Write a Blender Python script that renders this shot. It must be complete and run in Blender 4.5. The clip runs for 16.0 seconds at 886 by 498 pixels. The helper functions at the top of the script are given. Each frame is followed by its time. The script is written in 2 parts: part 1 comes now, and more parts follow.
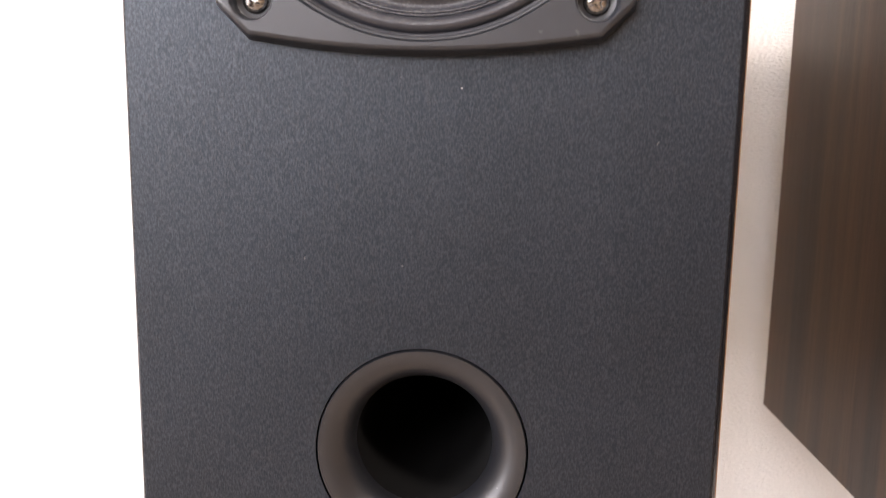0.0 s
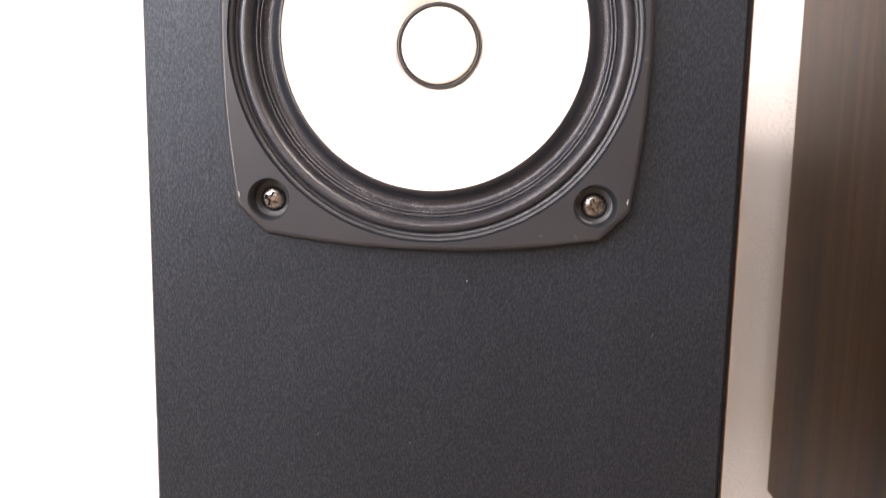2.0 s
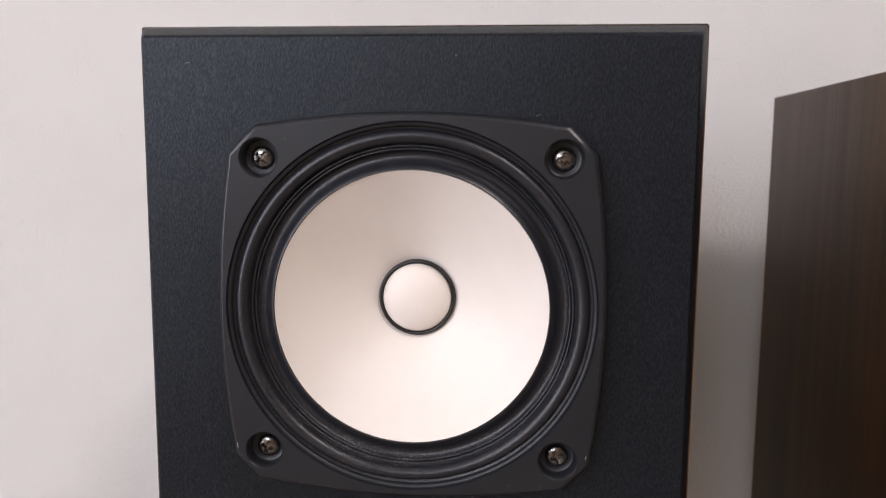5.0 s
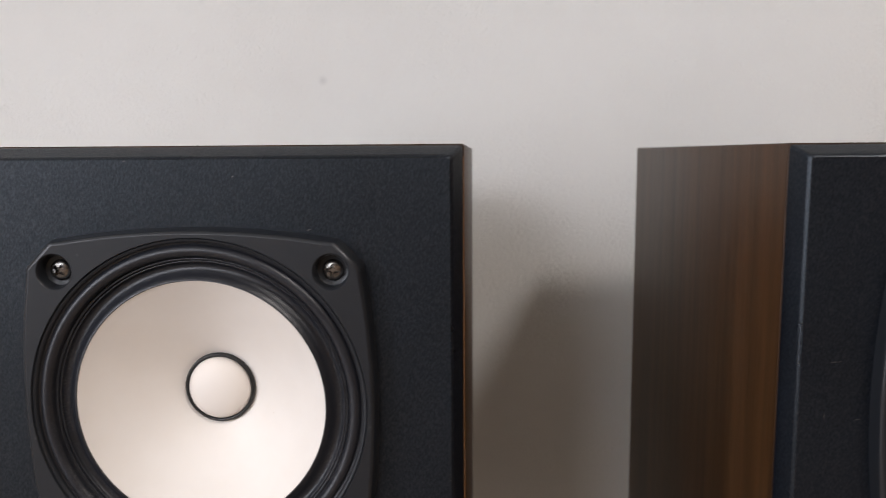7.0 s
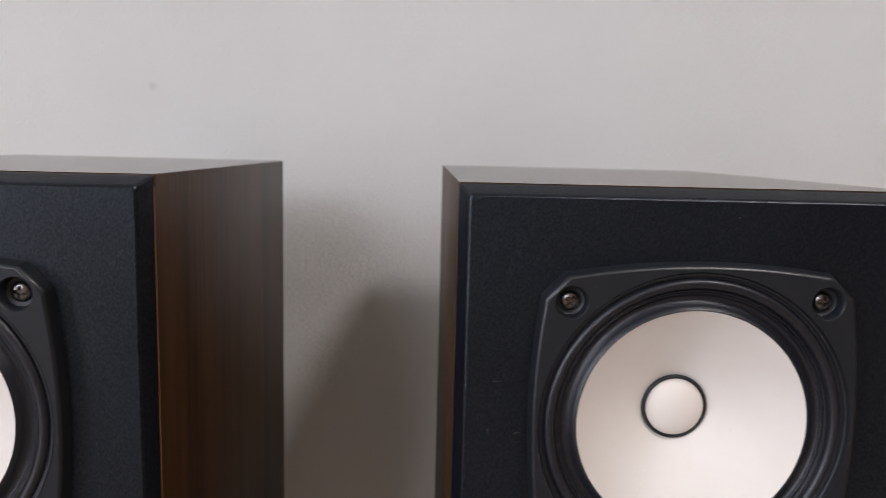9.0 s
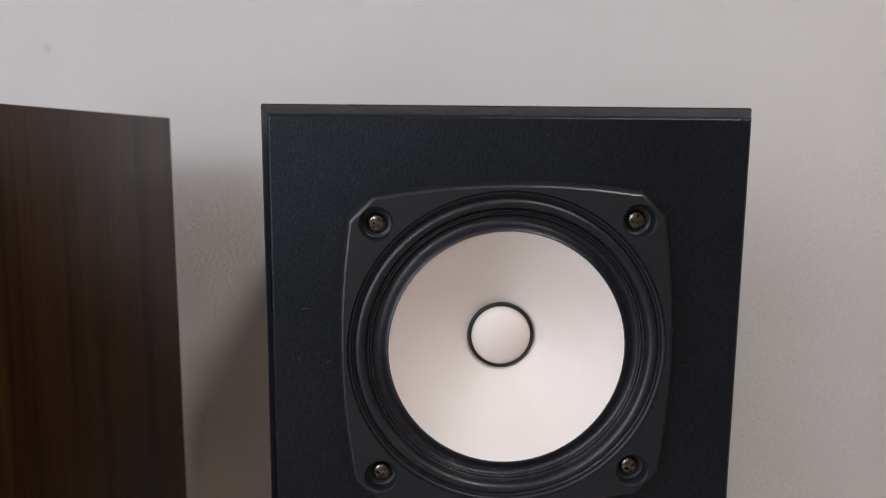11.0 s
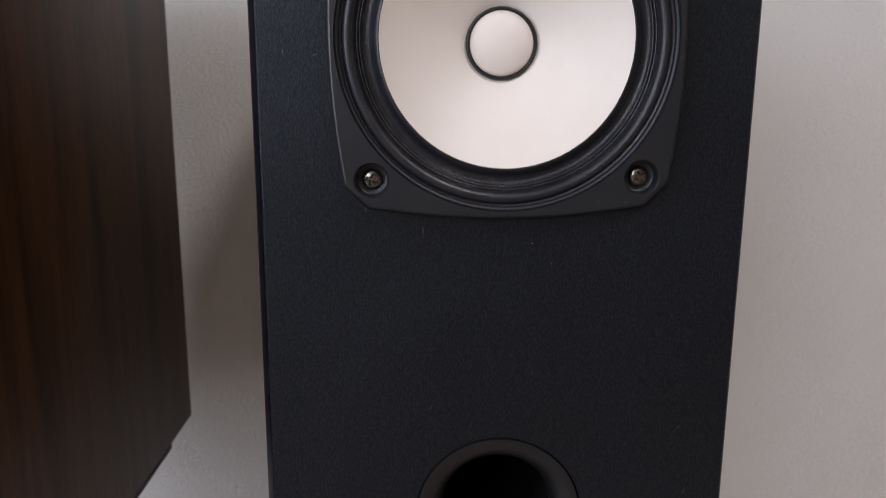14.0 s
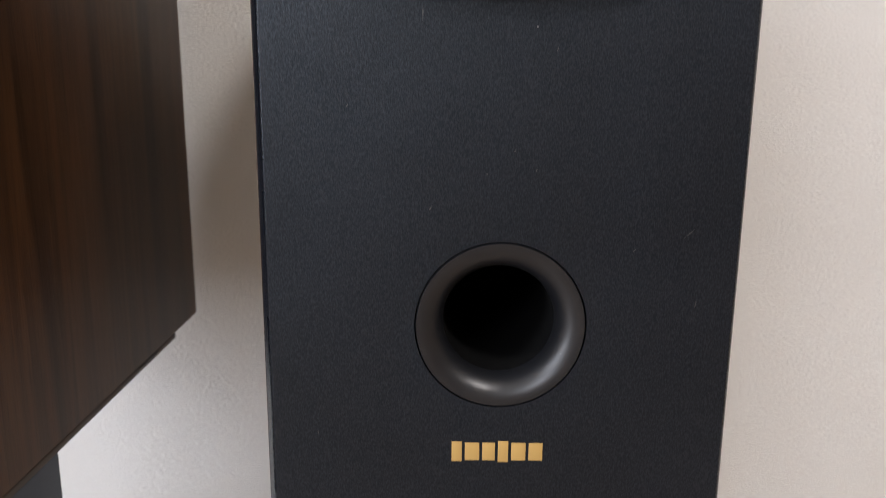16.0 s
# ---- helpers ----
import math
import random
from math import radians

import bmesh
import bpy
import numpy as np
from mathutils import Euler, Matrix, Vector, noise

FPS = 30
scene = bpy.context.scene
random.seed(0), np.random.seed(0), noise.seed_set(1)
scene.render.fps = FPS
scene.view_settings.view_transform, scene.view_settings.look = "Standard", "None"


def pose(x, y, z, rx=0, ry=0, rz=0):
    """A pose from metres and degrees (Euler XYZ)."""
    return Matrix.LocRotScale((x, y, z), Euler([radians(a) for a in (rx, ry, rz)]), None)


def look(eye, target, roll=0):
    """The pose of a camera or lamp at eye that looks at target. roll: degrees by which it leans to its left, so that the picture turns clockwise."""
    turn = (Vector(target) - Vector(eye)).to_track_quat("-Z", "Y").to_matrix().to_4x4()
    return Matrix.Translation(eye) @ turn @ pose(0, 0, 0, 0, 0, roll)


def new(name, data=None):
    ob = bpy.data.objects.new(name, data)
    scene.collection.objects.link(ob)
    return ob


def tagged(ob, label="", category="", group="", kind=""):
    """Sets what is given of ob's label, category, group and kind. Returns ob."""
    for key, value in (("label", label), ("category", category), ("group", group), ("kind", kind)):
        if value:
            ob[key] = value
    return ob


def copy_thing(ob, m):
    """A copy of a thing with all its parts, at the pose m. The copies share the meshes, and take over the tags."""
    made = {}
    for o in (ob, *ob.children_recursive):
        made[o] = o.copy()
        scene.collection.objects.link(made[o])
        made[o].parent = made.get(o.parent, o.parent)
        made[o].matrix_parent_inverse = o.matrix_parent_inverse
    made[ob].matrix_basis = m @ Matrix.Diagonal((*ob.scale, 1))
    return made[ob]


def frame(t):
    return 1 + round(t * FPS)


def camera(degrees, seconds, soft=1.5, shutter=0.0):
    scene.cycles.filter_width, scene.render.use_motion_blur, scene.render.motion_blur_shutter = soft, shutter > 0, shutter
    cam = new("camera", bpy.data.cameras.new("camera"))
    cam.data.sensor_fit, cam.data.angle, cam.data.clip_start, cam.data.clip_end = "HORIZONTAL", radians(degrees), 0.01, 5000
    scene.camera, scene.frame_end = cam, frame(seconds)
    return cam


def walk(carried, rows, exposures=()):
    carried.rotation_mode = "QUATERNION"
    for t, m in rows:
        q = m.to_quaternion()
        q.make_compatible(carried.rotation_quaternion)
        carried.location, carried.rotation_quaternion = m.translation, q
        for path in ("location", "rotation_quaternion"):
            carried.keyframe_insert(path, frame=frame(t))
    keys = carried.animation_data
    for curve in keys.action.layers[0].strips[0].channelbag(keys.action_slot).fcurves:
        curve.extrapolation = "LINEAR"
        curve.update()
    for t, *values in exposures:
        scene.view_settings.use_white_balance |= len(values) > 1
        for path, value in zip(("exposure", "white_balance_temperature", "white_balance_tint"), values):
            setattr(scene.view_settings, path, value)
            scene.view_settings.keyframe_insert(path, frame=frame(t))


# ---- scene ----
cam = camera(60.93, 16.0, soft=0.88, shutter=0.4)
cam.data.dof.use_dof = True
cam.data.dof.focus_distance = 0.225
cam.data.dof.aperture_fstop = 19.0
PATH = [
    (0.0, look((0.0164, -0.1849, 0.1482), (0.0010, 0.0620, 0.1121), 0.93)),
    (0.5, look((0.0171, -0.1866, 0.1599), (-0.0003, 0.0603, 0.1247), 0.93)),
    (1.0, look((0.0166, -0.1887, 0.1742), (-0.0017, 0.0584, 0.1411), 1.21)),
    (1.5, look((0.0176, -0.1893, 0.1840), (-0.0017, 0.0577, 0.1510), 1.43)),
    (2.0, look((0.0173, -0.1896, 0.1931), (-0.0019, 0.0575, 0.1610), 1.00)),
    (2.5, look((0.0177, -0.1912, 0.2041), (-0.0003, 0.0564, 0.1747), 0.99)),
    (3.0, look((0.0173, -0.1925, 0.2148), (-0.0002, 0.0553, 0.1867), 1.01)),
    (3.5, look((0.0170, -0.1934, 0.2251), (-0.0006, 0.0542, 0.1955), 0.71)),
    (4.0, look((0.0187, -0.1961, 0.2396), (0.0001, 0.0514, 0.2094), 0.58)),
    (4.2, look((0.0192, -0.1973, 0.2443), (0.0008, 0.0502, 0.2139), 0.66)),
    (6.3, look((0.0545, -0.2097, 0.2839), (0.0354, 0.0379, 0.2554), -0.55)),
    (6.5, look((0.0629, -0.2108, 0.2866), (0.0473, 0.0370, 0.2576), -0.47)),
    (7.0, look((0.0824, -0.2151, 0.2948), (0.0702, 0.0326, 0.2632), -0.41)),
    (7.5, look((0.0995, -0.2179, 0.2984), (0.0923, 0.0300, 0.2668), 0.09)),
    (8.0, look((0.1175, -0.2207, 0.3019), (0.1166, 0.0272, 0.2695), 0.67)),
    (8.5, look((0.1369, -0.2242, 0.3041), (0.1424, 0.0236, 0.2713), 1.23)),
    (9.0, look((0.1578, -0.2304, 0.3076), (0.1683, 0.0172, 0.2744), 1.39)),
    (9.5, look((0.1788, -0.2321, 0.3081), (0.1934, 0.0149, 0.2730), 1.33)),
    (9.7, look((0.1863, -0.2324, 0.3069), (0.2042, 0.0144, 0.2715), 1.49)),
    (11.8, look((0.2190, -0.2274, 0.2631), (0.2312, 0.0195, 0.2258), -0.20)),
    (12.0, look((0.2187, -0.2272, 0.2556), (0.2304, 0.0197, 0.2179), -0.18)),
    (12.5, look((0.2192, -0.2266, 0.2405), (0.2304, 0.0196, 0.1987), 0.40)),
    (13.0, look((0.2181, -0.2263, 0.2310), (0.2303, 0.0189, 0.1836), 0.33)),
    (13.5, look((0.2182, -0.2259, 0.2191), (0.2301, 0.0192, 0.1713), 0.29)),
    (14.0, look((0.2214, -0.2259, 0.2047), (0.2318, 0.0189, 0.1548), 0.35)),
    (14.5, look((0.2231, -0.2254, 0.1915), (0.2316, 0.0194, 0.1417), -0.02)),
    (15.0, look((0.2241, -0.2262, 0.1770), (0.2313, 0.0185, 0.1260), 0.01)),
    (15.5, look((0.2256, -0.2271, 0.1605), (0.2311, 0.0174, 0.1085), 0.44)),
    (16.0, look((0.2270, -0.2282, 0.1413), (0.2317, 0.0163, 0.0897), 0.52)),
]
walk(cam, PATH, exposures=[
    (0.0, 1.70, 6650, 19), (1.0, 1.64, 6750, 19), (2.0, 1.44, 6750, 20), (2.5, 1.06, 6750, 20), (3.0, 0.65, 6700, 18), (3.5, 0.32, 6550, 12), (4.2, 0.04, 6350, 20), (6.5, -0.11, 6200, 13), (9.0, -0.27, 6000, 14), (12.0, -0.48, 6000, 16), (12.5, -0.50, 6000, 17), (13.5, -0.52, 6000, 21), (14.2, -0.26, 5900, 15), (15.0, 0.05, 5850, 27), (16.0, 0.53, 6100, 13),
])

# ---- world and light ----
world = bpy.data.worlds.new("sky")
scene.world = world
world.use_nodes = True
wn = world.node_tree
sky = wn.nodes.new("ShaderNodeTexSky")
sky.sky_type = "NISHITA"
sky.sun_disc = False
sky.sun_elevation, sky.sun_rotation = radians(40), radians(200)
wn.nodes["Background"].inputs["Strength"].default_value = 0.1
wn.links.new(sky.outputs["Color"], wn.nodes["Background"].inputs["Color"])

# the room, metres: x to the right, y towards the wall behind the loudspeakers
X0, X1, Y0, Y1, Z0, Z1 = -2.5, 3.7, -3.2, 0.325, -0.62, 2.20
# daylight window in the left wall: y range and z range
WY0, WY1, WZ0, WZ1 = -2.30, -1.20, -0.40, 2.00
# second window, in the wall behind the camera: x range and z range
FX0, FX1, FZ0, FZ1 = -2.30, -0.60, 0.95, 2.10


def area_lamp(name, shape, sx, sy, energy, colour, m):
    data = bpy.data.lights.new(name, "AREA")
    data.shape, data.size, data.energy, data.color = shape, sx, energy, colour
    if shape == "RECTANGLE":
        data.size_y = sy
    ob = new(name, data)
    ob.matrix_world = m
    return ob


area_lamp("window_daylight", "RECTANGLE", WY1 - WY0 - 0.1, WZ1 - WZ0 - 0.1, 61, (0.94, 0.955, 0.985),
          look((X0 - 0.02, (WY0 + WY1) / 2, (WZ0 + WZ1) / 2), (0.1, -0.4, 0.1)))
area_lamp("front_window_daylight", "RECTANGLE", FX1 - FX0 - 0.1, FZ1 - FZ0 - 0.1, 53, (0.95, 0.96, 0.98),
          look(((FX0 + FX1) / 2, Y0 - 0.02, (FZ0 + FZ1) / 2), ((FX0 + FX1) / 2, 0, (FZ0 + FZ1) / 2)))
# unseen source at upper right, placed from the shadow between the cabinets
area_lamp("upper_right_light", "DISK", 0.45, 0, 37, (1.0, 0.925, 0.84),
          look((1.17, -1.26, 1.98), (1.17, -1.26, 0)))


# ---- materials ----
def material(name, colour, rough=0.5, metal=0.0, spec=0.5):
    m = bpy.data.materials.new(name)
    m.use_nodes = True
    b = m.node_tree.nodes["Principled BSDF"]
    b.inputs["Base Color"].default_value = (*colour, 1)
    b.inputs["Roughness"].default_value = rough
    b.inputs["Metallic"].default_value = metal
    b.inputs["Specular IOR Level"].default_value = spec
    return m


def node(m, kind, **values):
    n = m.node_tree.nodes.new(kind)
    for key, v in values.items():
        n.inputs[key.replace("_", " ")].default_value = v
    return n


def link(m, a, b):
    m.node_tree.links.new(a, b)


def mapped(m, scale, turn=(0.0, 0.0, 0.0)):
    """Object coordinates, scaled, then turned."""
    co = node(m, "ShaderNodeTexCoord")
    mp = node(m, "ShaderNodeMapping", Scale=scale, Rotation=turn)
    link(m, co.outputs["Object"], mp.inputs["Vector"])
    return mp.outputs["Vector"]


def noise_tex(m, vec, scale, detail=4.0, rough=0.55, distort=0.0):
    n = node(m, "ShaderNodeTexNoise", Scale=scale, Detail=detail, Roughness=rough, Distortion=distort)
    link(m, vec, n.inputs["Vector"])
    return n.outputs["Fac"]


def ramp(m, fac, *stops):
    r = m.node_tree.nodes.new("ShaderNodeValToRGB")
    while len(r.color_ramp.elements) < len(stops):
        r.color_ramp.elements.new(0.5)
    for e, (p, c) in zip(r.color_ramp.elements, stops):
        e.position, e.color = p, (*c, 1)
    link(m, fac, r.inputs["Fac"])
    return r.outputs["Color"]


def mix(m, fac, a, b, blend="MIX"):
    n = m.node_tree.nodes.new("ShaderNodeMix")
    n.data_type, n.blend_type = "RGBA", blend
    for sock, v in ((n.inputs["Factor"], fac), (n.inputs["A"], a), (n.inputs["B"], b)):
        if isinstance(v, float):
            sock.default_value = v
        elif isinstance(v, tuple):
            sock.default_value = (*v, 1)
        else:
            link(m, v, sock)
    return n.outputs["Result"]


def grey(v):
    return (v, v, v)


def bsdf(m):
    return m.node_tree.nodes["Principled BSDF"]


def bump(m, height, strength, distance):
    n = node(m, "ShaderNodeBump", Strength=strength, Distance=distance)
    link(m, height, n.inputs["Height"])
    old = bsdf(m).inputs["Normal"]
    if old.is_linked:
        link(m, old.links[0].from_socket, n.inputs["Normal"])
    link(m, n.outputs["Normal"], old)


def specks(m, size, share, vec=None):
    """Sparse small dots, 0 or 1: size in metres between cells, share of a cell's width."""
    v = node(m, "ShaderNodeTexVoronoi", Scale=1 / size, Randomness=1.0)
    link(m, vec or mapped(m, (1, 1, 1)), v.inputs["Vector"])
    return ramp(m, v.outputs["Distance"], (0.0, grey(1)), (share, grey(1)), (share * 1.5, grey(0)))


def plaster():
    m = material("wall_paint", (0.78, 0.77, 0.75), 0.75, spec=0.25)
    v = mapped(m, (1, 1, 1))
    base = ramp(m, noise_tex(m, v, 7, 5), (0.3, (0.70, 0.690, 0.660)), (0.7, (0.74, 0.735, 0.708)))
    # a faint grey smudge on the wallpaper above the left loudspeaker
    far = m.node_tree.nodes.new("ShaderNodeVectorMath")
    far.operation = "DISTANCE"
    far.inputs[1].default_value = (-0.0285, 0.325, 0.3463)
    link(m, v, far.inputs[0])
    spot = ramp(m, far.outputs["Value"], (0.0, grey(0.42)), (0.0026, grey(0.0)))
    link(m, mix(m, spot, base, (0.42, 0.41, 0.40)), bsdf(m).inputs["Base Color"])
    bump(m, noise_tex(m, mapped(m, (1, 1, 2.6)), 400, 3, 0.5), 0.65, 0.0026)
    return m


def wood_floor():
    m = material("floor_wood", (0.3, 0.17, 0.08), 0.4)
    n = noise_tex(m, mapped(m, (14, 1.2, 1)), 3, 6, 0.6, 0.4)
    link(m, ramp(m, n, (0.3, (0.25, 0.190, 0.140)), (0.7, (0.35, 0.275, 0.205))), bsdf(m).inputs["Base Color"])
    return m


def walnut(name, scale, gloss, spec):
    """Walnut-print vinyl: long fine grain, broad dark streaks, pores."""
    m = material(name, (0.06, 0.026, 0.010), 0.36, spec=spec)
    v = mapped(m, scale)
    broad = noise_tex(m, v, 1.0, 3, 0.5, 0.6)
    fine = noise_tex(m, v, 5.5, 6, 0.7, 0.3)
    pores = noise_tex(m, v, 30, 3, 0.6)
    c1 = ramp(m, broad, (0.30, (0.013, 0.0061, 0.0027)), (0.44, (0.036, 0.0162, 0.0060)), (0.56, (0.062, 0.0276, 0.0096)), (0.70, (0.025, 0.0116, 0.0046)))
    c2 = ramp(m, fine, (0.25, grey(0.70)), (0.5, grey(0.96)), (0.75, grey(1.12)))
    c3 = ramp(m, pores, (0.36, grey(0.72)), (0.46, grey(1.0)))
    c = mix(m, 1.0, mix(m, 1.0, c1, c2, "MULTIPLY"), c3, "MULTIPLY")
    link(m, c, bsdf(m).inputs["Base Color"])
    link(m, ramp(m, fine, (0.2, grey(gloss + 0.07)), (0.8, grey(gloss + 0.02))), bsdf(m).inputs["Roughness"])
    bump(m, pores, 0.18, 0.0004)
    return m


def black_vinyl(name, smoother=0.0):
    """Black embossed vinyl on the baffle: short upright grain, dust."""
    m = material(name, (0.010, 0.011, 0.012), 0.5, spec=0.5)
    v = mapped(m, (1, 1, 1))
    grain = noise_tex(m, mapped(m, (1, 1, 0.42), (0.06, 0.5, 0.05)), 2300, 3, 0.62)
    patch = noise_tex(m, v, 16, 4)
    base = ramp(m, patch, (0.3, (0.0024, 0.0036, 0.0062)), (0.7, (0.0034, 0.0048, 0.0080)))
    base = mix(m, 1.0, base, ramp(m, grain, (0.3, grey(0.85)), (0.52, grey(1.0)), (0.70, grey(1.3))), "MULTIPLY")
    dust = mix(m, 1.0, specks(m, 0.010, 0.020), ramp(m, noise_tex(m, v, 70, 2), (0.52, grey(0)), (0.60, grey(0.7))), "MULTIPLY")
    link(m, mix(m, dust, base, (0.26, 0.25, 0.24)), bsdf(m).inputs["Base Color"])
    link(m, ramp(m, patch, (0.3, grey(0.39 - smoother)), (0.7, grey(0.46 - smoother))), bsdf(m).inputs["Roughness"])
    link(m, ramp(m, grain, (0.34, grey(0.30)), (0.50, grey(0.40)), (0.64, grey(0.54))), bsdf(m).inputs["Specular IOR Level"])
    # cool cast of the reflected daylight put into the sheen's colour
    bsdf(m).inputs["Specular Tint"].default_value = (0.82, 0.91, 1.0, 1)
    bump(m, grain, 0.26, 0.0005)
    return m


def flange_black(name, rough, spec):
    m = material(name, (0.020, 0.020, 0.021), rough, spec=spec)
    v = mapped(m, (1, 1, 1))
    patch = noise_tex(m, v, 60, 4)
    base = ramp(m, patch, (0.3, (0.0095, 0.0110, 0.0140)), (0.7, (0.0125, 0.0142, 0.0175)))
    worn = ramp(m, noise_tex(m, v, 260, 3), (0.70, grey(0)), (0.76, grey(0.35)))
    link(m, mix(m, worn, base, (0.075, 0.072, 0.070)), bsdf(m).inputs["Base Color"])
    bump(m, noise_tex(m, v, 2600, 2), 0.12, 0.0003)
    return m


def rubber():
    m = material("surround_rubber", (0.012, 0.012, 0.014), 0.42)
    v = mapped(m, (1, 1, 1))
    dusty = mix(m, 1.0, ramp(m, noise_tex(m, v, 1900, 3, 0.7), (0.52, grey(0)), (0.70, grey(0.75))),
                ramp(m, noise_tex(m, v, 45, 3), (0.36, grey(0.1)), (0.58, grey(1))), "MULTIPLY")
    xyz = node(m, "ShaderNodeSeparateXYZ")
    link(m, v, xyz.inputs[0])
    up = node(m, "ShaderNodeMapRange", From_Min=-0.046, From_Max=0.050)
    link(m, xyz.outputs["Z"], up.inputs["Value"])
    flat_v = node(m, "ShaderNodeVectorMath")
    flat_v.operation = "MULTIPLY"
    flat_v.inputs[1].default_value = (1, 0, 1)
    link(m, v, flat_v.inputs[0])
    size = node(m, "ShaderNodeVectorMath")
    size.operation = "LENGTH"
    link(m, flat_v.outputs["Vector"], size.inputs[0])
    ridge = node(m, "ShaderNodeMapRange", From_Min=0.0385, From_Max=0.0490)
    link(m, size.outputs["Value"], ridge.inputs["Value"])
    dusty = mix(m, 1.0, dusty, ramp(m, ridge.outputs["Result"], (0.10, grey(0.05)), (0.38, grey(1.0)), (0.58, grey(0.8)), (0.80, grey(0.10))), "MULTIPLY")
    dusty = mix(m, 1.0, dusty, ramp(m, up.outputs["Result"], (0.0, grey(1)), (0.35, grey(0.6)), (0.8, grey(0.12))), "MULTIPLY")
    link(m, mix(m, dusty, (0.010, 0.011, 0.015), (0.26, 0.25, 0.24)), bsdf(m).inputs["Base Color"])
    link(m, ramp(m, noise_tex(m, v, 300, 3), (0.3, grey(0.32)), (0.7, grey(0.44))), bsdf(m).inputs["Roughness"])
    bump(m, noise_tex(m, v, 1200, 3), 0.25, 0.0003)
    return m


def cone_paper():
    m = material("cone_paper", (0.74, 0.68, 0.62), 0.5, spec=0.3)
    v = mapped(m, (1, 1, 1))
    patch = noise_tex(m, v, 45, 4)
    fibre = noise_tex(m, v, 900, 3, 0.6)
    base = ramp(m, patch, (0.3, (0.735, 0.682, 0.622)), (0.7, (0.78, 0.732, 0.678)))
    dust = specks(m, 0.009, 0.016)
    link(m, mix(m, mix(m, 0.25, dust, (0.0, 0.0, 0.0)), base, (0.55, 0.47, 0.38)), bsdf(m).inputs["Base Color"])
    link(m, ramp(m, patch, (0.3, grey(0.38)), (0.7, grey(0.48))), bsdf(m).inputs["Roughness"])
    bump(m, fibre, 0.05, 0.0003)
    return m


def steel():
    m = material("screw_steel", (0.52, 0.49, 0.45), 0.27, 1.0)
    v = mapped(m, (1, 1, 1))
    link(m, ramp(m, noise_tex(m, v, 900, 3), (0.3, (0.09, 0.087, 0.085)), (0.65, (0.30, 0.285, 0.27))), bsdf(m).inputs["Base Color"])
    return m


def slate():
    m = material("slate_paint", (0.030, 0.037, 0.050), 0.45)
    n = noise_tex(m, mapped(m, (1, 1, 1)), 40, 4)
    link(m, ramp(m, n, (0.3, (0.026, 0.033, 0.045)), (0.7, (0.036, 0.043, 0.056))), bsdf(m).inputs["Base Color"])
    return m


WALL = plaster()
ROOM = material("room_wall_paint", (0.30, 0.28, 0.26), 0.8, spec=0.2)
link(ROOM, ramp(ROOM, noise_tex(ROOM, mapped(ROOM, (1, 1, 1)), 3, 4), (0.3, (0.33, 0.240, 0.155)), (0.7, (0.39, 0.290, 0.195))), bsdf(ROOM).inputs["Base Color"])
FLOOR = wood_floor()
CEILING = material("ceiling_paint", (0.66, 0.64, 0.60), 0.85)
WOOD_UP = walnut("walnut_upright", (46, 46, 1.6), 0.36, 0.26)
WOOD_DEEP = walnut("walnut_lengthwise", (42, 1.6, 42), 0.12, 0.8)
VINYL = black_vinyl("black_vinyl")
VINYL_EDGE = black_vinyl("worn_vinyl_edge", 0.15)
RAW = material("raw_edge", (0.17, 0.080, 0.026), 0.6)
FLANGE = flange_black("flange_black", 0.42, 0.42)
FLANGE_EDGE = flange_black("worn_flange_edge", 0.33, 0.5)
RUBBER = rubber()
CONE = cone_paper()
CAP = material("cap_paper", (0.76, 0.70, 0.64), 0.50, spec=0.3)
GLUE = material("black_glue", (0.012, 0.012, 0.012), 0.35)
PORT = material("port_plastic", (0.007, 0.0075, 0.009), 0.37, spec=0.5)
link(PORT, mix(PORT, mix(PORT, 1.0, specks(PORT, 0.006, 0.022), ramp(PORT, noise_tex(PORT, mapped(PORT, (1, 1, 1)), 90, 2), (0.52, grey(0)), (0.6, grey(0.8))), "MULTIPLY"), (0.007, 0.0075, 0.009), (0.24, 0.23, 0.22)), bsdf(PORT).inputs["Base Color"])
bump(PORT, noise_tex(PORT, mapped(PORT, (1, 1, 1)), 2200, 2), 0.10, 0.0003)
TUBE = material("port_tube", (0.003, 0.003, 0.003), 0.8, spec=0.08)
STEEL = steel()
WORN = material("worn_edge", (0.30, 0.29, 0.28), 0.5)
DUST = material("white_dust", (0.85, 0.85, 0.84), 0.6)
SCUFF = material("scuff_grey", (0.055, 0.054, 0.053), 0.6)
GOLD = material("gold_print", (0.50, 0.33, 0.11), 0.38, 0.35)
SLATE = slate()
DARK = material("dark_board", (0.035, 0.024, 0.016), 0.5)
FRAME = material("window_paint", (0.75, 0.75, 0.74), 0.5)


# ---- mesh helpers ----
def part(name, bm, mat, parent=None, label="", smooth=35, flat=None):
    """Links a bmesh as one mesh object, under a thing or a part."""
    bmesh.ops.recalc_face_normals(bm, faces=bm.faces)
    me = bpy.data.meshes.new(name)
    bm.to_mesh(me)
    bm.free()
    mats = mat if isinstance(mat, (list, tuple)) else [mat]
    for mm in mats:
        me.materials.append(mm)
    if smooth:
        me.shade_smooth()
        me.set_sharp_from_angle(angle=radians(smooth))
        if flat is not None:
            for p in me.polygons:
                if abs(p.center.y - flat) < 1e-5:
                    p.use_smooth = False
    ob = new(name, me)
    if parent:
        ob.parent = parent
    if label:
        tagged(ob, label)
    return ob


def empty(name, m):
    ob = new(name)
    ob.empty_display_size = 0.02
    ob.matrix_world = m
    return ob


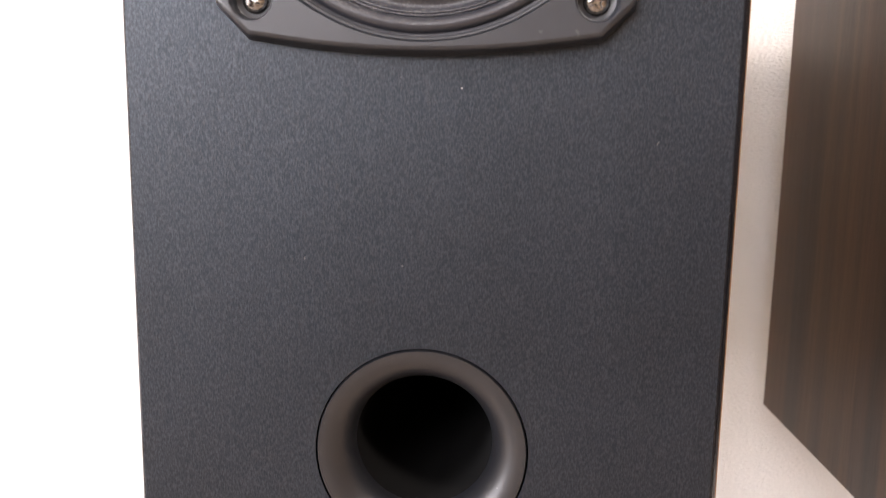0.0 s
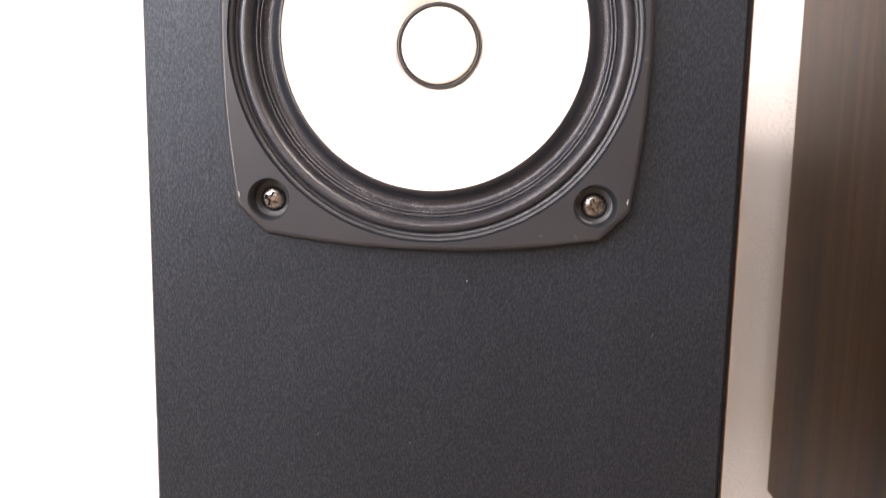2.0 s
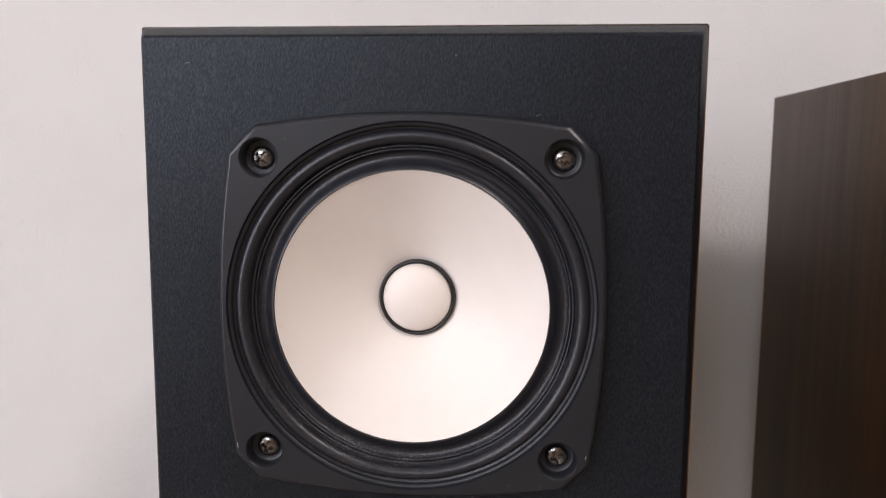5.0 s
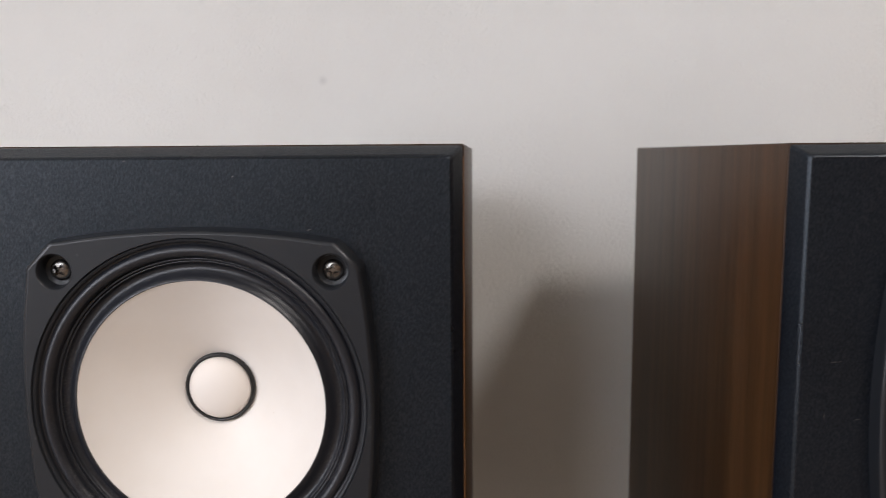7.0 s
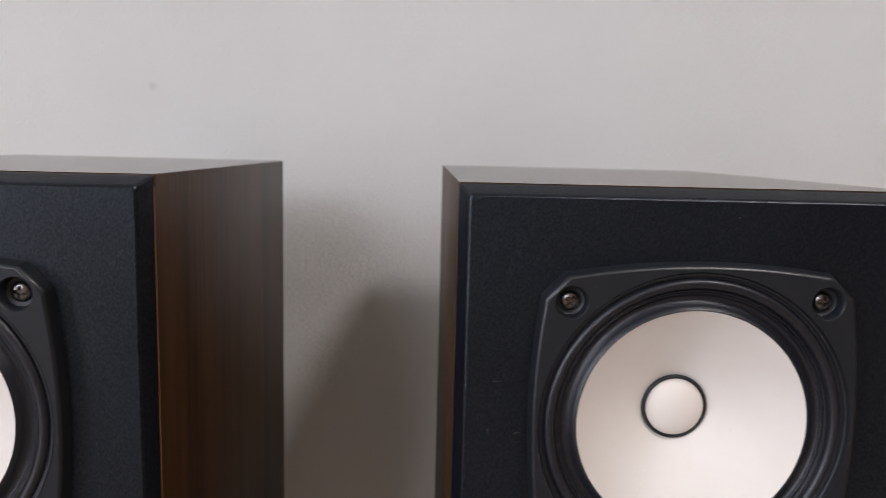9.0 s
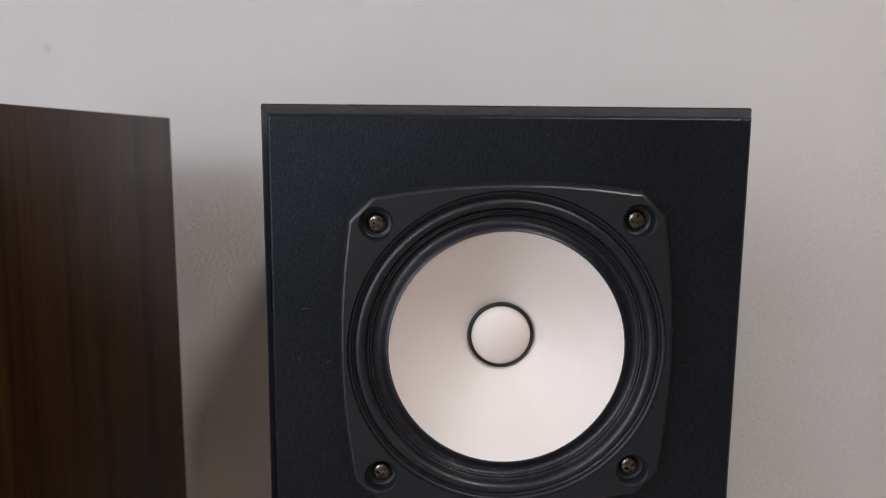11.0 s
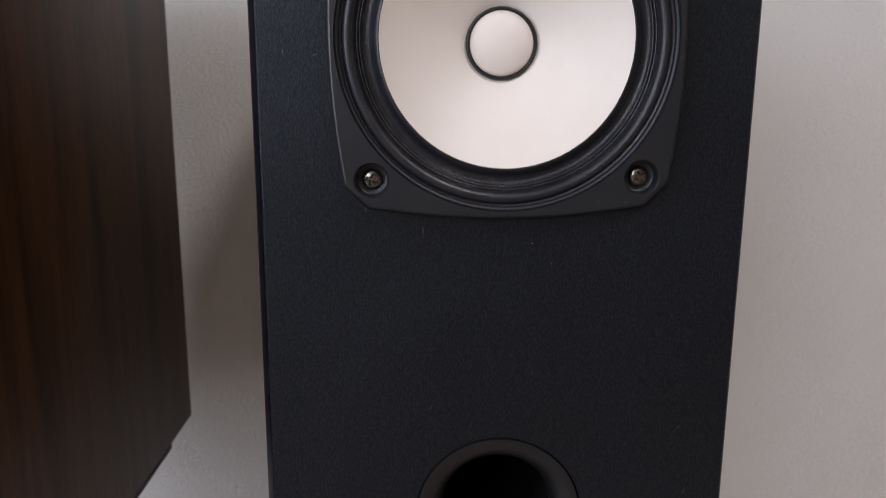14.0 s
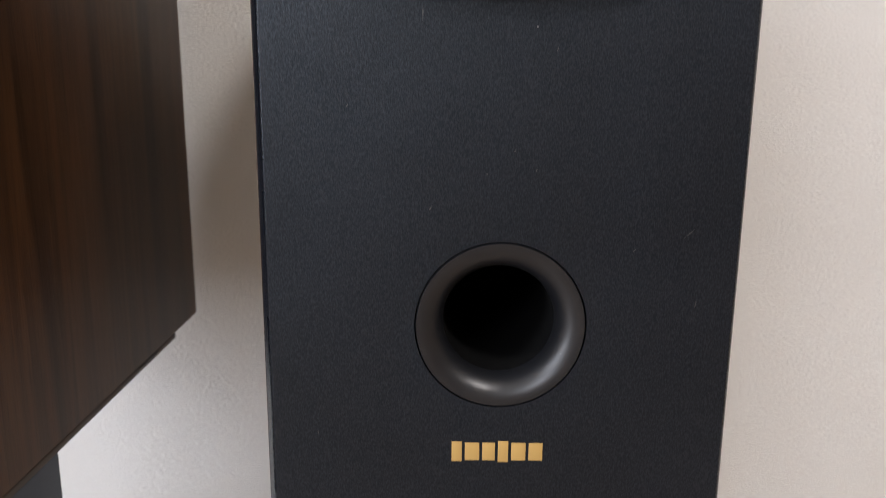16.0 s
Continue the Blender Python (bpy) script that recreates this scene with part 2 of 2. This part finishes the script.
def box(bm, x0, x1, y0, y1, z0, z1, bevel=0.0):
    made = bmesh.ops.create_cube(bm, size=1.0)["verts"]
    for v in made:
        v.co = Vector(((x0 + x1) / 2 + v.co.x * (x1 - x0), (y0 + y1) / 2 + v.co.y * (y1 - y0), (z0 + z1) / 2 + v.co.z * (z1 - z0)))
    if bevel:
        edges = list({e for v in made for e in v.link_edges})
        bmesh.ops.bevel(bm, geom=edges, offset=bevel, segments=2, profile=0.5, affect="EDGES")
    return bm


def lathe(profile, seg=96):
    """A surface turned round the y axis from a profile of (radius, y)."""
    bm = bmesh.new()
    rings = []
    for r, y in profile:
        if r < 1e-6:
            rings.append([bm.verts.new((0, y, 0))] * seg)
        else:
            rings.append([bm.verts.new((r * math.cos(2 * math.pi * k / seg), y, r * math.sin(2 * math.pi * k / seg))) for k in range(seg)])
    for a, b in zip(rings, rings[1:]):
        for k in range(seg):
            j = (k + 1) % seg
            vs = []
            for v in (a[k], a[j], b[j], b[k]):
                if v not in vs:
                    vs.append(v)
            if len(vs) > 2:
                bm.faces.new(vs)
    return bm


def circle(cx, cz, r, n):
    return [(cx + r * math.cos(2 * math.pi * k / n), cz + r * math.sin(2 * math.pi * k / n)) for k in range(n)]


def sheet_with_holes(bm, outer, holes, y):
    """A flat face in the plane y, with holes; returns its loops of vertices."""
    from mathutils.geometry import delaunay_2d_cdt
    pts, edges, loops = [], [], []
    for loop in (outer, *holes):
        s = len(pts)
        pts += [Vector(p) for p in loop]
        loops.append(range(s, len(pts)))
        edges += [(s + k, s + (k + 1) % len(loop)) for k in range(len(loop))]
    out, _, faces, orig, _, _ = delaunay_2d_cdt(pts, edges, [], 0, 1e-7)

    def inside(p, loop):
        hit = False
        for (xa, za), (xb, zb) in zip(loop, loop[1:] + loop[:1]):
            if (za > p[1]) != (zb > p[1]) and p[0] < (xb - xa) * (p[1] - za) / (zb - za) + xa:
                hit = not hit
        return hit

    vs = [bm.verts.new((p[0], y, p[1])) for p in out]
    first = {o: i for i, group in enumerate(orig) for o in group}
    for f in faces:
        c = sum((out[i] for i in f), Vector((0, 0))) / len(f)
        if inside(c, outer) and not any(inside(c, h) for h in holes):
            bm.faces.new([vs[i] for i in f])
    return [[vs[first[i]] for i in loop] for loop in loops]


def strip(bm, a, b, slot=0):
    n = len(a)
    for k in range(n):
        bm.faces.new((a[k], a[(k + 1) % n], b[(k + 1) % n], b[k])).material_index = slot


def ring_at(bm, loop, y):
    return [bm.verts.new((p[0], y, p[1])) for p in loop]


# ---- the room ----
def wall_with_opening(name, horizontal, fixed, thick, a0, a1, z0, z1, hole=None):
    """A wall of some thickness; horizontal names the axis along it; hole: a0, a1, z0, z1."""
    bm = bmesh.new()
    spans = [(a0, a1, z0, z1)]
    if hole:
        h0, h1, k0, k1 = hole
        spans = [(a0, h0, z0, z1), (h1, a1, z0, z1), (h0, h1, z0, k0), (h0, h1, k1, z1)]
    lo, hi = min(fixed, fixed + thick), max(fixed, fixed + thick)
    for p, q, r, s in spans:
        if horizontal == "x":
            box(bm, p, q, lo, hi, r, s)
        else:
            box(bm, lo, hi, p, q, r, s)
    return tagged(part(name, bm, WALL if name == "wall_back" else ROOM, smooth=0), "matt off-white papered wall behind the loudspeakers" if name == "wall_back" else "plain light brown room wall", "wall", kind="structure")


T = 0.12
wall_with_opening("wall_back", "x", Y1, T, X0 - T, X1 + T, Z0, Z1)
wall_with_opening("wall_front", "x", Y0, -T, X0 - T, X1 + T, Z0, Z1, (FX0, FX1, FZ0, FZ1))
wall_with_opening("wall_left", "y", X0, -T, Y0, Y1, Z0, Z1, (WY0, WY1, WZ0, WZ1))
wall_with_opening("wall_right", "y", X1, T, Y0, Y1, Z0, Z1)
tagged(part("floor", box(bmesh.new(), X0 - T, X1 + T, Y0 - T, Y1 + T, Z0 - 0.1, Z0), FLOOR, smooth=0), "pale brown wooden room floor", "floor", kind="structure")
tagged(part("ceiling", box(bmesh.new(), X0 - T, X1 + T, Y0 - T, Y1 + T, Z1, Z1 + 0.1), CEILING, smooth=0), "plain warm white room ceiling", "ceiling", kind="structure")


def window(name, m, hw, h):
    """A window in the plane x = 0 of its pose, with the room on the side of +x."""
    w = empty(name, m)
    tagged(w, "white-framed window letting in soft daylight", "window", kind="structure")
    bm = bmesh.new()
    for y0, y1, z0, z1 in ((-hw, -hw + 0.05, 0, h), (hw - 0.05, hw, 0, h), (-hw + 0.05, hw - 0.05, 0, 0.05), (-hw + 0.05, hw - 0.05, h - 0.05, h)):
        box(bm, -0.10, -0.05, y0, y1, z0, z1)
    part("window_frame", bm, FRAME, w)
    part("window_sill", box(bmesh.new(), -0.05, 0.03, -hw, hw, -0.025, 0.0, 0.004), FRAME, w)


window("window_1", pose(X0, (WY0 + WY1) / 2, WZ0), (WY1 - WY0) / 2, WZ1 - WZ0)
window("window_2", pose((FX0 + FX1) / 2, Y0, FZ0, 0, 0, 90), (FX1 - FX0) / 2, FZ1 - FZ0)



# lamp body added round the unseen upper-right light; its form is invented
def added_ceiling_lamp(m):
    lamp = empty("added_ceiling_lamp", m)
    tagged(lamp, "added, unseen round white ceiling lamp with an open rim, switched on", "ceiling lamp")
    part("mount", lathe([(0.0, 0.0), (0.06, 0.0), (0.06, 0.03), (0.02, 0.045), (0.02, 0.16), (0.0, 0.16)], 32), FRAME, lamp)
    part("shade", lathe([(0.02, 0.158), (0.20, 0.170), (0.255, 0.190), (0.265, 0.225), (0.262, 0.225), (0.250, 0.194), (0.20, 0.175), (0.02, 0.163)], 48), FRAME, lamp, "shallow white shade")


added_ceiling_lamp(pose(1.17, -1.26, Z1, -90, 0, 0))

# ---- the loudspeakers ----
W2, H, D = 0.07785, 0.2974, 0.2399          # half width, height, depth
CH_X, CH_Y = 0.0040, 0.0075                 # chamfer of the baffle: across and deep
ZC, ZP = 0.2209, 0.0677                     # heights of the driver's and the port's centre
RP = 0.0273                                 # radius of the port's flare


def rect_loop(x0, x1, z0, z1, r, n=5):
    out = []
    for cx, cz, a in ((x1 - r, z1 - r, 0), (x0 + r, z1 - r, 90), (x0 + r, z0 + r, 180), (x1 - r, z0 + r, 270)):
        for k in range(n):
            t = radians(a + 90 * k / (n - 1))
            out.append((cx + r * math.cos(t), cz + r * math.sin(t)))
    return out


def baffle_mesh():
    """Front board: chamfered all round, with the two round openings."""
    bm = bmesh.new()
    outer = rect_loop(-W2 + CH_X, W2 - CH_X, CH_X, H - CH_X, 0.0012)
    holes = [circle(0, ZC, 0.0470, 72), circle(0, ZP, RP + 0.0004, 72)]
    loops = sheet_with_holes(bm, outer, holes, 0.0)
    prev = loops[0]
    for inset, y in ((CH_X - 0.0004, 0.00008), (CH_X - 0.0008, 0.0003), (CH_X - 0.0012, 0.0007), (CH_X - 0.0016, 0.0013), (0.0005, CH_Y - 0.0017), (0.0001, CH_Y - 0.0008), (0.0, CH_Y - 0.0003)):
        nxt = ring_at(bm, rect_loop(-W2 + inset + 0.0004, W2 - inset - 0.0004, inset + 0.0004, H - inset - 0.0004, 0.0012), y)
        strip(bm, prev, nxt, 1 if y < 0.002 else 0)
        prev = nxt
    for loop, hole, depth in ((loops[1], holes[0], 0.018), (loops[2], holes[1], 0.012)):
        strip(bm, loop, ring_at(bm, hole, depth))
    return bm


def flange_outline(shrink=0.0):
    """Square flange with bowed sides and cut corners."""
    s = (1 - shrink / 0.0525) * 0.992
    side = []
    for k in range(13):
        t = -1 + 2 * k / 12
        z = 0.0400 * t
        side.append((0.0529 - 0.0032 * t * t, z))
    quarter = side + [(0.0496, 0.0412), (0.0495, 0.0422), (0.0422, 0.0495), (0.0412, 0.0496)]
    out = []
    for q in range(4):
        c, d = (1, 0, -1, 0)[q], (0, 1, 0, -1)[q]
        out += [((x * c - z * d) * s, (x * d + z * c) * s) for x, z in quarter]
    return out


FL_Y = -0.0050                               # front of the flange
SCREWS = 0.0405


def flange_mesh():
    bm = bmesh.new()
    outer = flange_outline(0.0012)
    wells = [circle(sx * SCREWS, sz * SCREWS, 0.0054, 32) for sx in (-1, 1) for sz in (-1, 1)]
    loops = sheet_with_holes(bm, outer, [circle(0, 0, 0.0504, 120)] + wells, FL_Y)
    prev = loops[0]
    for shrink, y in ((0.0006, FL_Y + 0.0002), (0.0002, FL_Y + 0.0007), (0.0, FL_Y + 0.0014), (-0.0006, 0.0)):
        nxt = ring_at(bm, flange_outline(shrink), y)
        strip(bm, prev, nxt, 1 if y < 0 else 0)
        prev = nxt
    prev = loops[1]
    for r, y in ((0.05025, FL_Y + 0.0004), (0.05010, FL_Y + 0.0007), (0.04985, FL_Y + 0.0005), (0.04940, FL_Y + 0.0006), (0.04905, FL_Y + 0.0009), (0.04890, FL_Y + 0.0017), (0.0486, FL_Y + 0.0026), (0.0470, 0.0)):
        nxt = ring_at(bm, circle(0, 0, r, 120), y)
        strip(bm, prev, nxt)
        prev = nxt
    k = 2
    for sx in (-1, 1):
        for sz in (-1, 1):
            prev = loops[k]
            k += 1
            for r, y in ((0.0051, FL_Y + 0.0003), (0.0048, FL_Y + 0.0010), (0.0046, FL_Y + 0.0026), (0.0045, FL_Y + 0.0038), (0.0038, FL_Y + 0.0042), (0.0012, FL_Y + 0.0042)):
                nxt = ring_at(bm, circle(sx * SCREWS, sz * SCREWS, r, 32), y)
                strip(bm, prev, nxt)
                prev = nxt
            bm.faces.new(prev)
    return bm


def screw_mesh():
    """Pan head with a cross-shaped recess."""
    bm = bmesh.new()
    R, hgt, rings, seg = 0.0032, 0.0015, 22, 48
    rows = []
    for i in range(rings + 1):
        r = R * i / rings
        row = []
        for k in range(seg):
            a = 2 * math.pi * k / seg
            x, z = r * math.cos(a), r * math.sin(a)
            y = -hgt * math.sqrt(max(0.0, 1 - (r / R) ** 2.6))
            lo, hi = min(abs(x), abs(z)), max(abs(x), abs(z))
            if lo < 0.00042 and hi < 0.00185:
                y += 0.0009
            elif lo < 0.0006 and hi < 0.0008:
                y += 0.0007
            row.append((x, y, z))
        rows.append(row)
    centre = bm.verts.new(rows[0][0])
    vs = [[bm.verts.new(p) for p in row] for row in rows[1:]]
    for k in range(seg):
        bm.faces.new((centre, vs[0][k], vs[0][(k + 1) % seg]))
    for a, b in zip(vs, vs[1:]):
        strip(bm, a, b)
    return bm


def arc(r0, r1, y, height, n=9):
    """A rounded ridge in a turned profile, from r0 to r1, raised to the front."""
    return [((r0 + r1) / 2 - (r1 - r0) / 2 * math.cos(math.pi * k / n), y - height * math.sin(math.pi * k / n)) for k in range(n + 1)]


def loudspeaker(m, label):
    sp = empty("loudspeaker", m)
    tagged(sp, label, "loudspeaker", group="pair of loudspeakers")
    t = 0.012
    y0 = CH_Y
    part("side_panel", box(bmesh.new(), -W2, -W2 + t, y0, D, 0.0, H, 0.0004), WOOD_UP, sp)
    part("side_panel", box(bmesh.new(), W2 - t, W2, y0, D, 0.0, H, 0.0004), WOOD_UP, sp)
    part("top_panel", box(bmesh.new(), -W2 + 0.0006, W2 - 0.0006, y0 + 0.0002, D - 0.0002, H - 0.0012, H + 0.0001), WOOD_DEEP, sp)
    part("bottom_panel", box(bmesh.new(), -W2 + 0.0006, W2 - 0.0006, y0 + 0.0002, D - 0.0002, -0.0001, 0.0012), WOOD_DEEP, sp)
    part("back_panel", box(bmesh.new(), -W2 + t, W2 - t, D - t, D - 0.001, 0.0013, H - 0.0013), WOOD_UP, sp)
    part("front_baffle", baffle_mesh(), [VINYL, VINYL_EDGE], sp, "black grained vinyl front board with chamfered edges", smooth=40, flat=0.0)

    part("edge_strip", box(bmesh.new(), -W2 + 0.0005, W2 - 0.0005, y0 - 0.00022, y0 - 0.00004, H - 0.003, H - 0.00015), DARK, sp, "thin dark wood edge behind the front board", smooth=0)

    drv = part("driver_flange", flange_mesh(), [FLANGE, FLANGE_EDGE], sp, "dark grey moulded square frame of the driver", smooth=40, flat=FL_Y)
    drv.location = (-0.0006, 0, ZC)
    prof = [(0.0373, -0.0022), (0.0377, -0.0031), (0.0383, -0.0029), (0.0392, -0.0016), (0.0402, -0.0006), (0.0412, -0.0001), (0.0421, -0.0003), (0.0427, -0.0009)]
    prof += arc(0.0428, 0.0435, -0.0012, 0.0003, 5) + arc(0.0436, 0.0443, -0.0018, 0.0003, 5) + arc(0.0445, 0.0484, -0.0019, 0.0025, 14)[:-3] + [(0.0482, -0.0030), (0.0485, -0.0032), (0.04888, -0.0033)]
    part("surround", lathe(prof, 128), RUBBER, drv, "ridged black rubber surround with a little dust", smooth=60)
    cone = [(0.0377 - (0.0377 - 0.0096) * k / 12, -0.0028 + 0.0194 * (k / 12) ** 0.95) for k in range(13)]
    cone = [(0.0379, -0.0018)] + cone
    part("cone", lathe(cone, 128), CONE, drv, "creamy white paper speaker cone", smooth=50)
    part("glue_ring", lathe([(0.0114, 0.0166)] + arc(0.0100, 0.0113, 0.0150, 0.0009, 6)[::-1] + [(0.0098, 0.0166)], 72), GLUE, drv, "black glue bead round the cap", smooth=60)
    cap = [(0.0102 * math.sin(radians(90 * (1 - k / 10))), 0.0155 - 0.0050 * math.cos(radians(90 * (1 - k / 10)))) for k in range(11)]
    part("dust_cap", lathe(cap, 72), CAP, drv, "domed white dust cap", smooth=60)
    first = None
    for i, (sx, sz) in enumerate(((-1, -1), (1, -1), (-1, 1), (1, 1))):
        if first is None:
            scr = first = part("screw", screw_mesh(), STEEL, drv, "worn steel cross-head screw", smooth=28)
        else:
            scr = new("screw", first.data)
            scr.parent = drv
            tagged(scr, "worn steel cross-head screw")
        scr.matrix_local = pose(sx * SCREWS, FL_Y + 0.0042, sz * SCREWS, 0, (20, 65, 38, 5)[i], 0)

    flare = [(RP, 0.0030), (RP, 0.0004), (RP - 0.0003, -0.0003)]
    flare += [(RP - 0.0006 - 0.0082 * math.sin(radians(a)), 0.0085 - 0.0088 * math.cos(radians(a))) for a in range(0, 91, 6)]
    port = part("port_flare", lathe(flare + [(0.0184, 0.0094)], 96), PORT, sp, "satin black flared bass port", smooth=50)
    port.location = (0, 0, ZP)
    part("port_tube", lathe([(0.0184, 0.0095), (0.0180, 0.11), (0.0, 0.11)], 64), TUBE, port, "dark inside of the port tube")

    # plain gold marks where the maker's name stands
    x = -0.0152
    for i, (w, h) in enumerate(((0.0040, 0.0070), (0.0054, 0.0062), (0.0048, 0.0062), (0.0040, 0.0074), (0.0054, 0.0062), (0.0052, 0.0062))):
        mark = part("gold_mark", box(bmesh.new(), x, x + w - 0.0006, -0.0003, 0.0002, -h / 2, h / 2, 0.0001), GOLD, sp, "small gold bar of the maker's mark")
        mark.location = (0, 0, 0.0243)
        x += w + 0.0004
    return sp


LEFT = pose(0, 0, 0)
RIGHT = pose(0.2501, 0.0028, -0.0005, 0, 0, -0.98)
left = loudspeaker(LEFT, "black-fronted walnut loudspeaker with a white cone, on a stand")
right = copy_thing(left, RIGHT)
part("edge_strip", box(bmesh.new(), W2 - 0.003, W2 - 0.0001, CH_Y - 0.00024, CH_Y - 0.00004, 0.0002, H - 0.0035), RAW, left, "raw orange-brown wood edge behind the front board", smooth=0)
# the right driver is mounted slightly turned
turned = next(c for c in right.children if c.name.startswith("driver_flange"))
turned.matrix_local = pose(-0.0006, 0, ZC + 0.0004, 0, -0.8, 0)
tagged(right, "black-fronted walnut loudspeaker with white cone, scuffed front, on stand")


def scuff(owner, x, z, length, angle, width=0.00022, depth=0.0, mat=None):
    bm = bmesh.new()
    n = 6
    left_side, right_side = [], []
    for k in range(n + 1):
        u = k / n
        w = width * math.sin(math.pi * (0.08 + 0.84 * u)) * (0.7 + 0.3 * math.sin(9 * u + x * 900))
        y = -0.00004
        left_side.append(bm.verts.new((-w, y, (u - 0.5) * length)))
        right_side.append(bm.verts.new((w, y, (u - 0.5) * length)))
    for k in range(n):
        bm.faces.new((left_side[k], right_side[k], right_side[k + 1], left_side[k + 1]))
    ob = part("scuff", bm, mat or SCUFF, owner, "small pale scuff mark", smooth=0)
    ob.matrix_local = pose(x, depth, z, 0, angle, 0)


for x, z, length, angle in ((0.0584, 0.0985, 0.0042, 48), (-0.0226, 0.1060, 0.0020, 30), (-0.0593, 0.0306, 0.0014, 5), (0.0099, 0.1179, 0.0012, 20),
                            (0.0620, 0.0758, 0.0024, 8), (-0.0252, 0.1639, 0.0046, 0), (0.0031, 0.1238, 0.0010, 60), (-0.0427, 0.1708, 0.0016, 5),
                            (-0.0640, 0.2340, 0.0030, 85), (-0.0570, 0.2167, 0.0018, 80), (-0.0665, 0.2176, 0.0018, 4), (0.0415, 0.0930, 0.0012, 40),
                            (0.0150, 0.1540, 0.0012, 10), (-0.0480, 0.1370, 0.0010, 25)):
    scuff(right, x, z, length, angle)
for x, z, length, angle in ((0.0330, 0.2730, 0.0018, 70), (-0.0616, 0.2867, 0.0016, 80), (-0.0300, 0.1180, 0.0009, 15), (0.0560, 0.1480, 0.0010, 30)):
    scuff(left, x, z, length, angle)


# worn paint on the flange's lower corners
for sx in (-1, 1):
    scuff(left, sx * 0.0480 - 0.0006, ZC - 0.0392, 0.0014, sx * 8, 0.00022, FL_Y - 0.00006, WORN)
# dust on the right cone
for x, z in ((-0.0156, 0.1962), (-0.0149, 0.1990), (-0.0122, 0.2011), (-0.0166, 0.1946), (-0.0140, 0.1975)):
    r = math.hypot(x + 0.0006, z - ZC)
    scuff(right, x, z, 0.0007, x * 9000, 0.00022, -0.0028 + 0.0194 * ((0.0378 - r) / 0.0282) ** 0.95 - 0.0003, DUST)


# ---- the stands ----
def stand(m, x0, x1):
    """x0, x1: the sides of board and upright."""
    st = empty("speaker_stand", m)
    tagged(st, "slate-blue painted speaker stand under a loudspeaker", "speaker stand", group="pair of speaker stands")
    top = -0.0002
    part("top_board", box(bmesh.new(), x0, x1, 0.008, 0.199, top - 0.0030, top, 0.0004), DARK, st, "thin dark board under the cabinet")
    part("upright", box(bmesh.new(), x0, x1 - 0.0006, 0.006, 0.0566, Z0 + 0.025, top - 0.0030, 0.001), SLATE, st)
    part("base_board", box(bmesh.new(), -0.10, 0.10, -0.06, 0.22, Z0, Z0 + 0.025, 0.002), SLATE, st)
    return st


stand(LEFT, -W2 + 0.006, W2)
stand(RIGHT, -W2 + 0.008, W2 - 0.008)
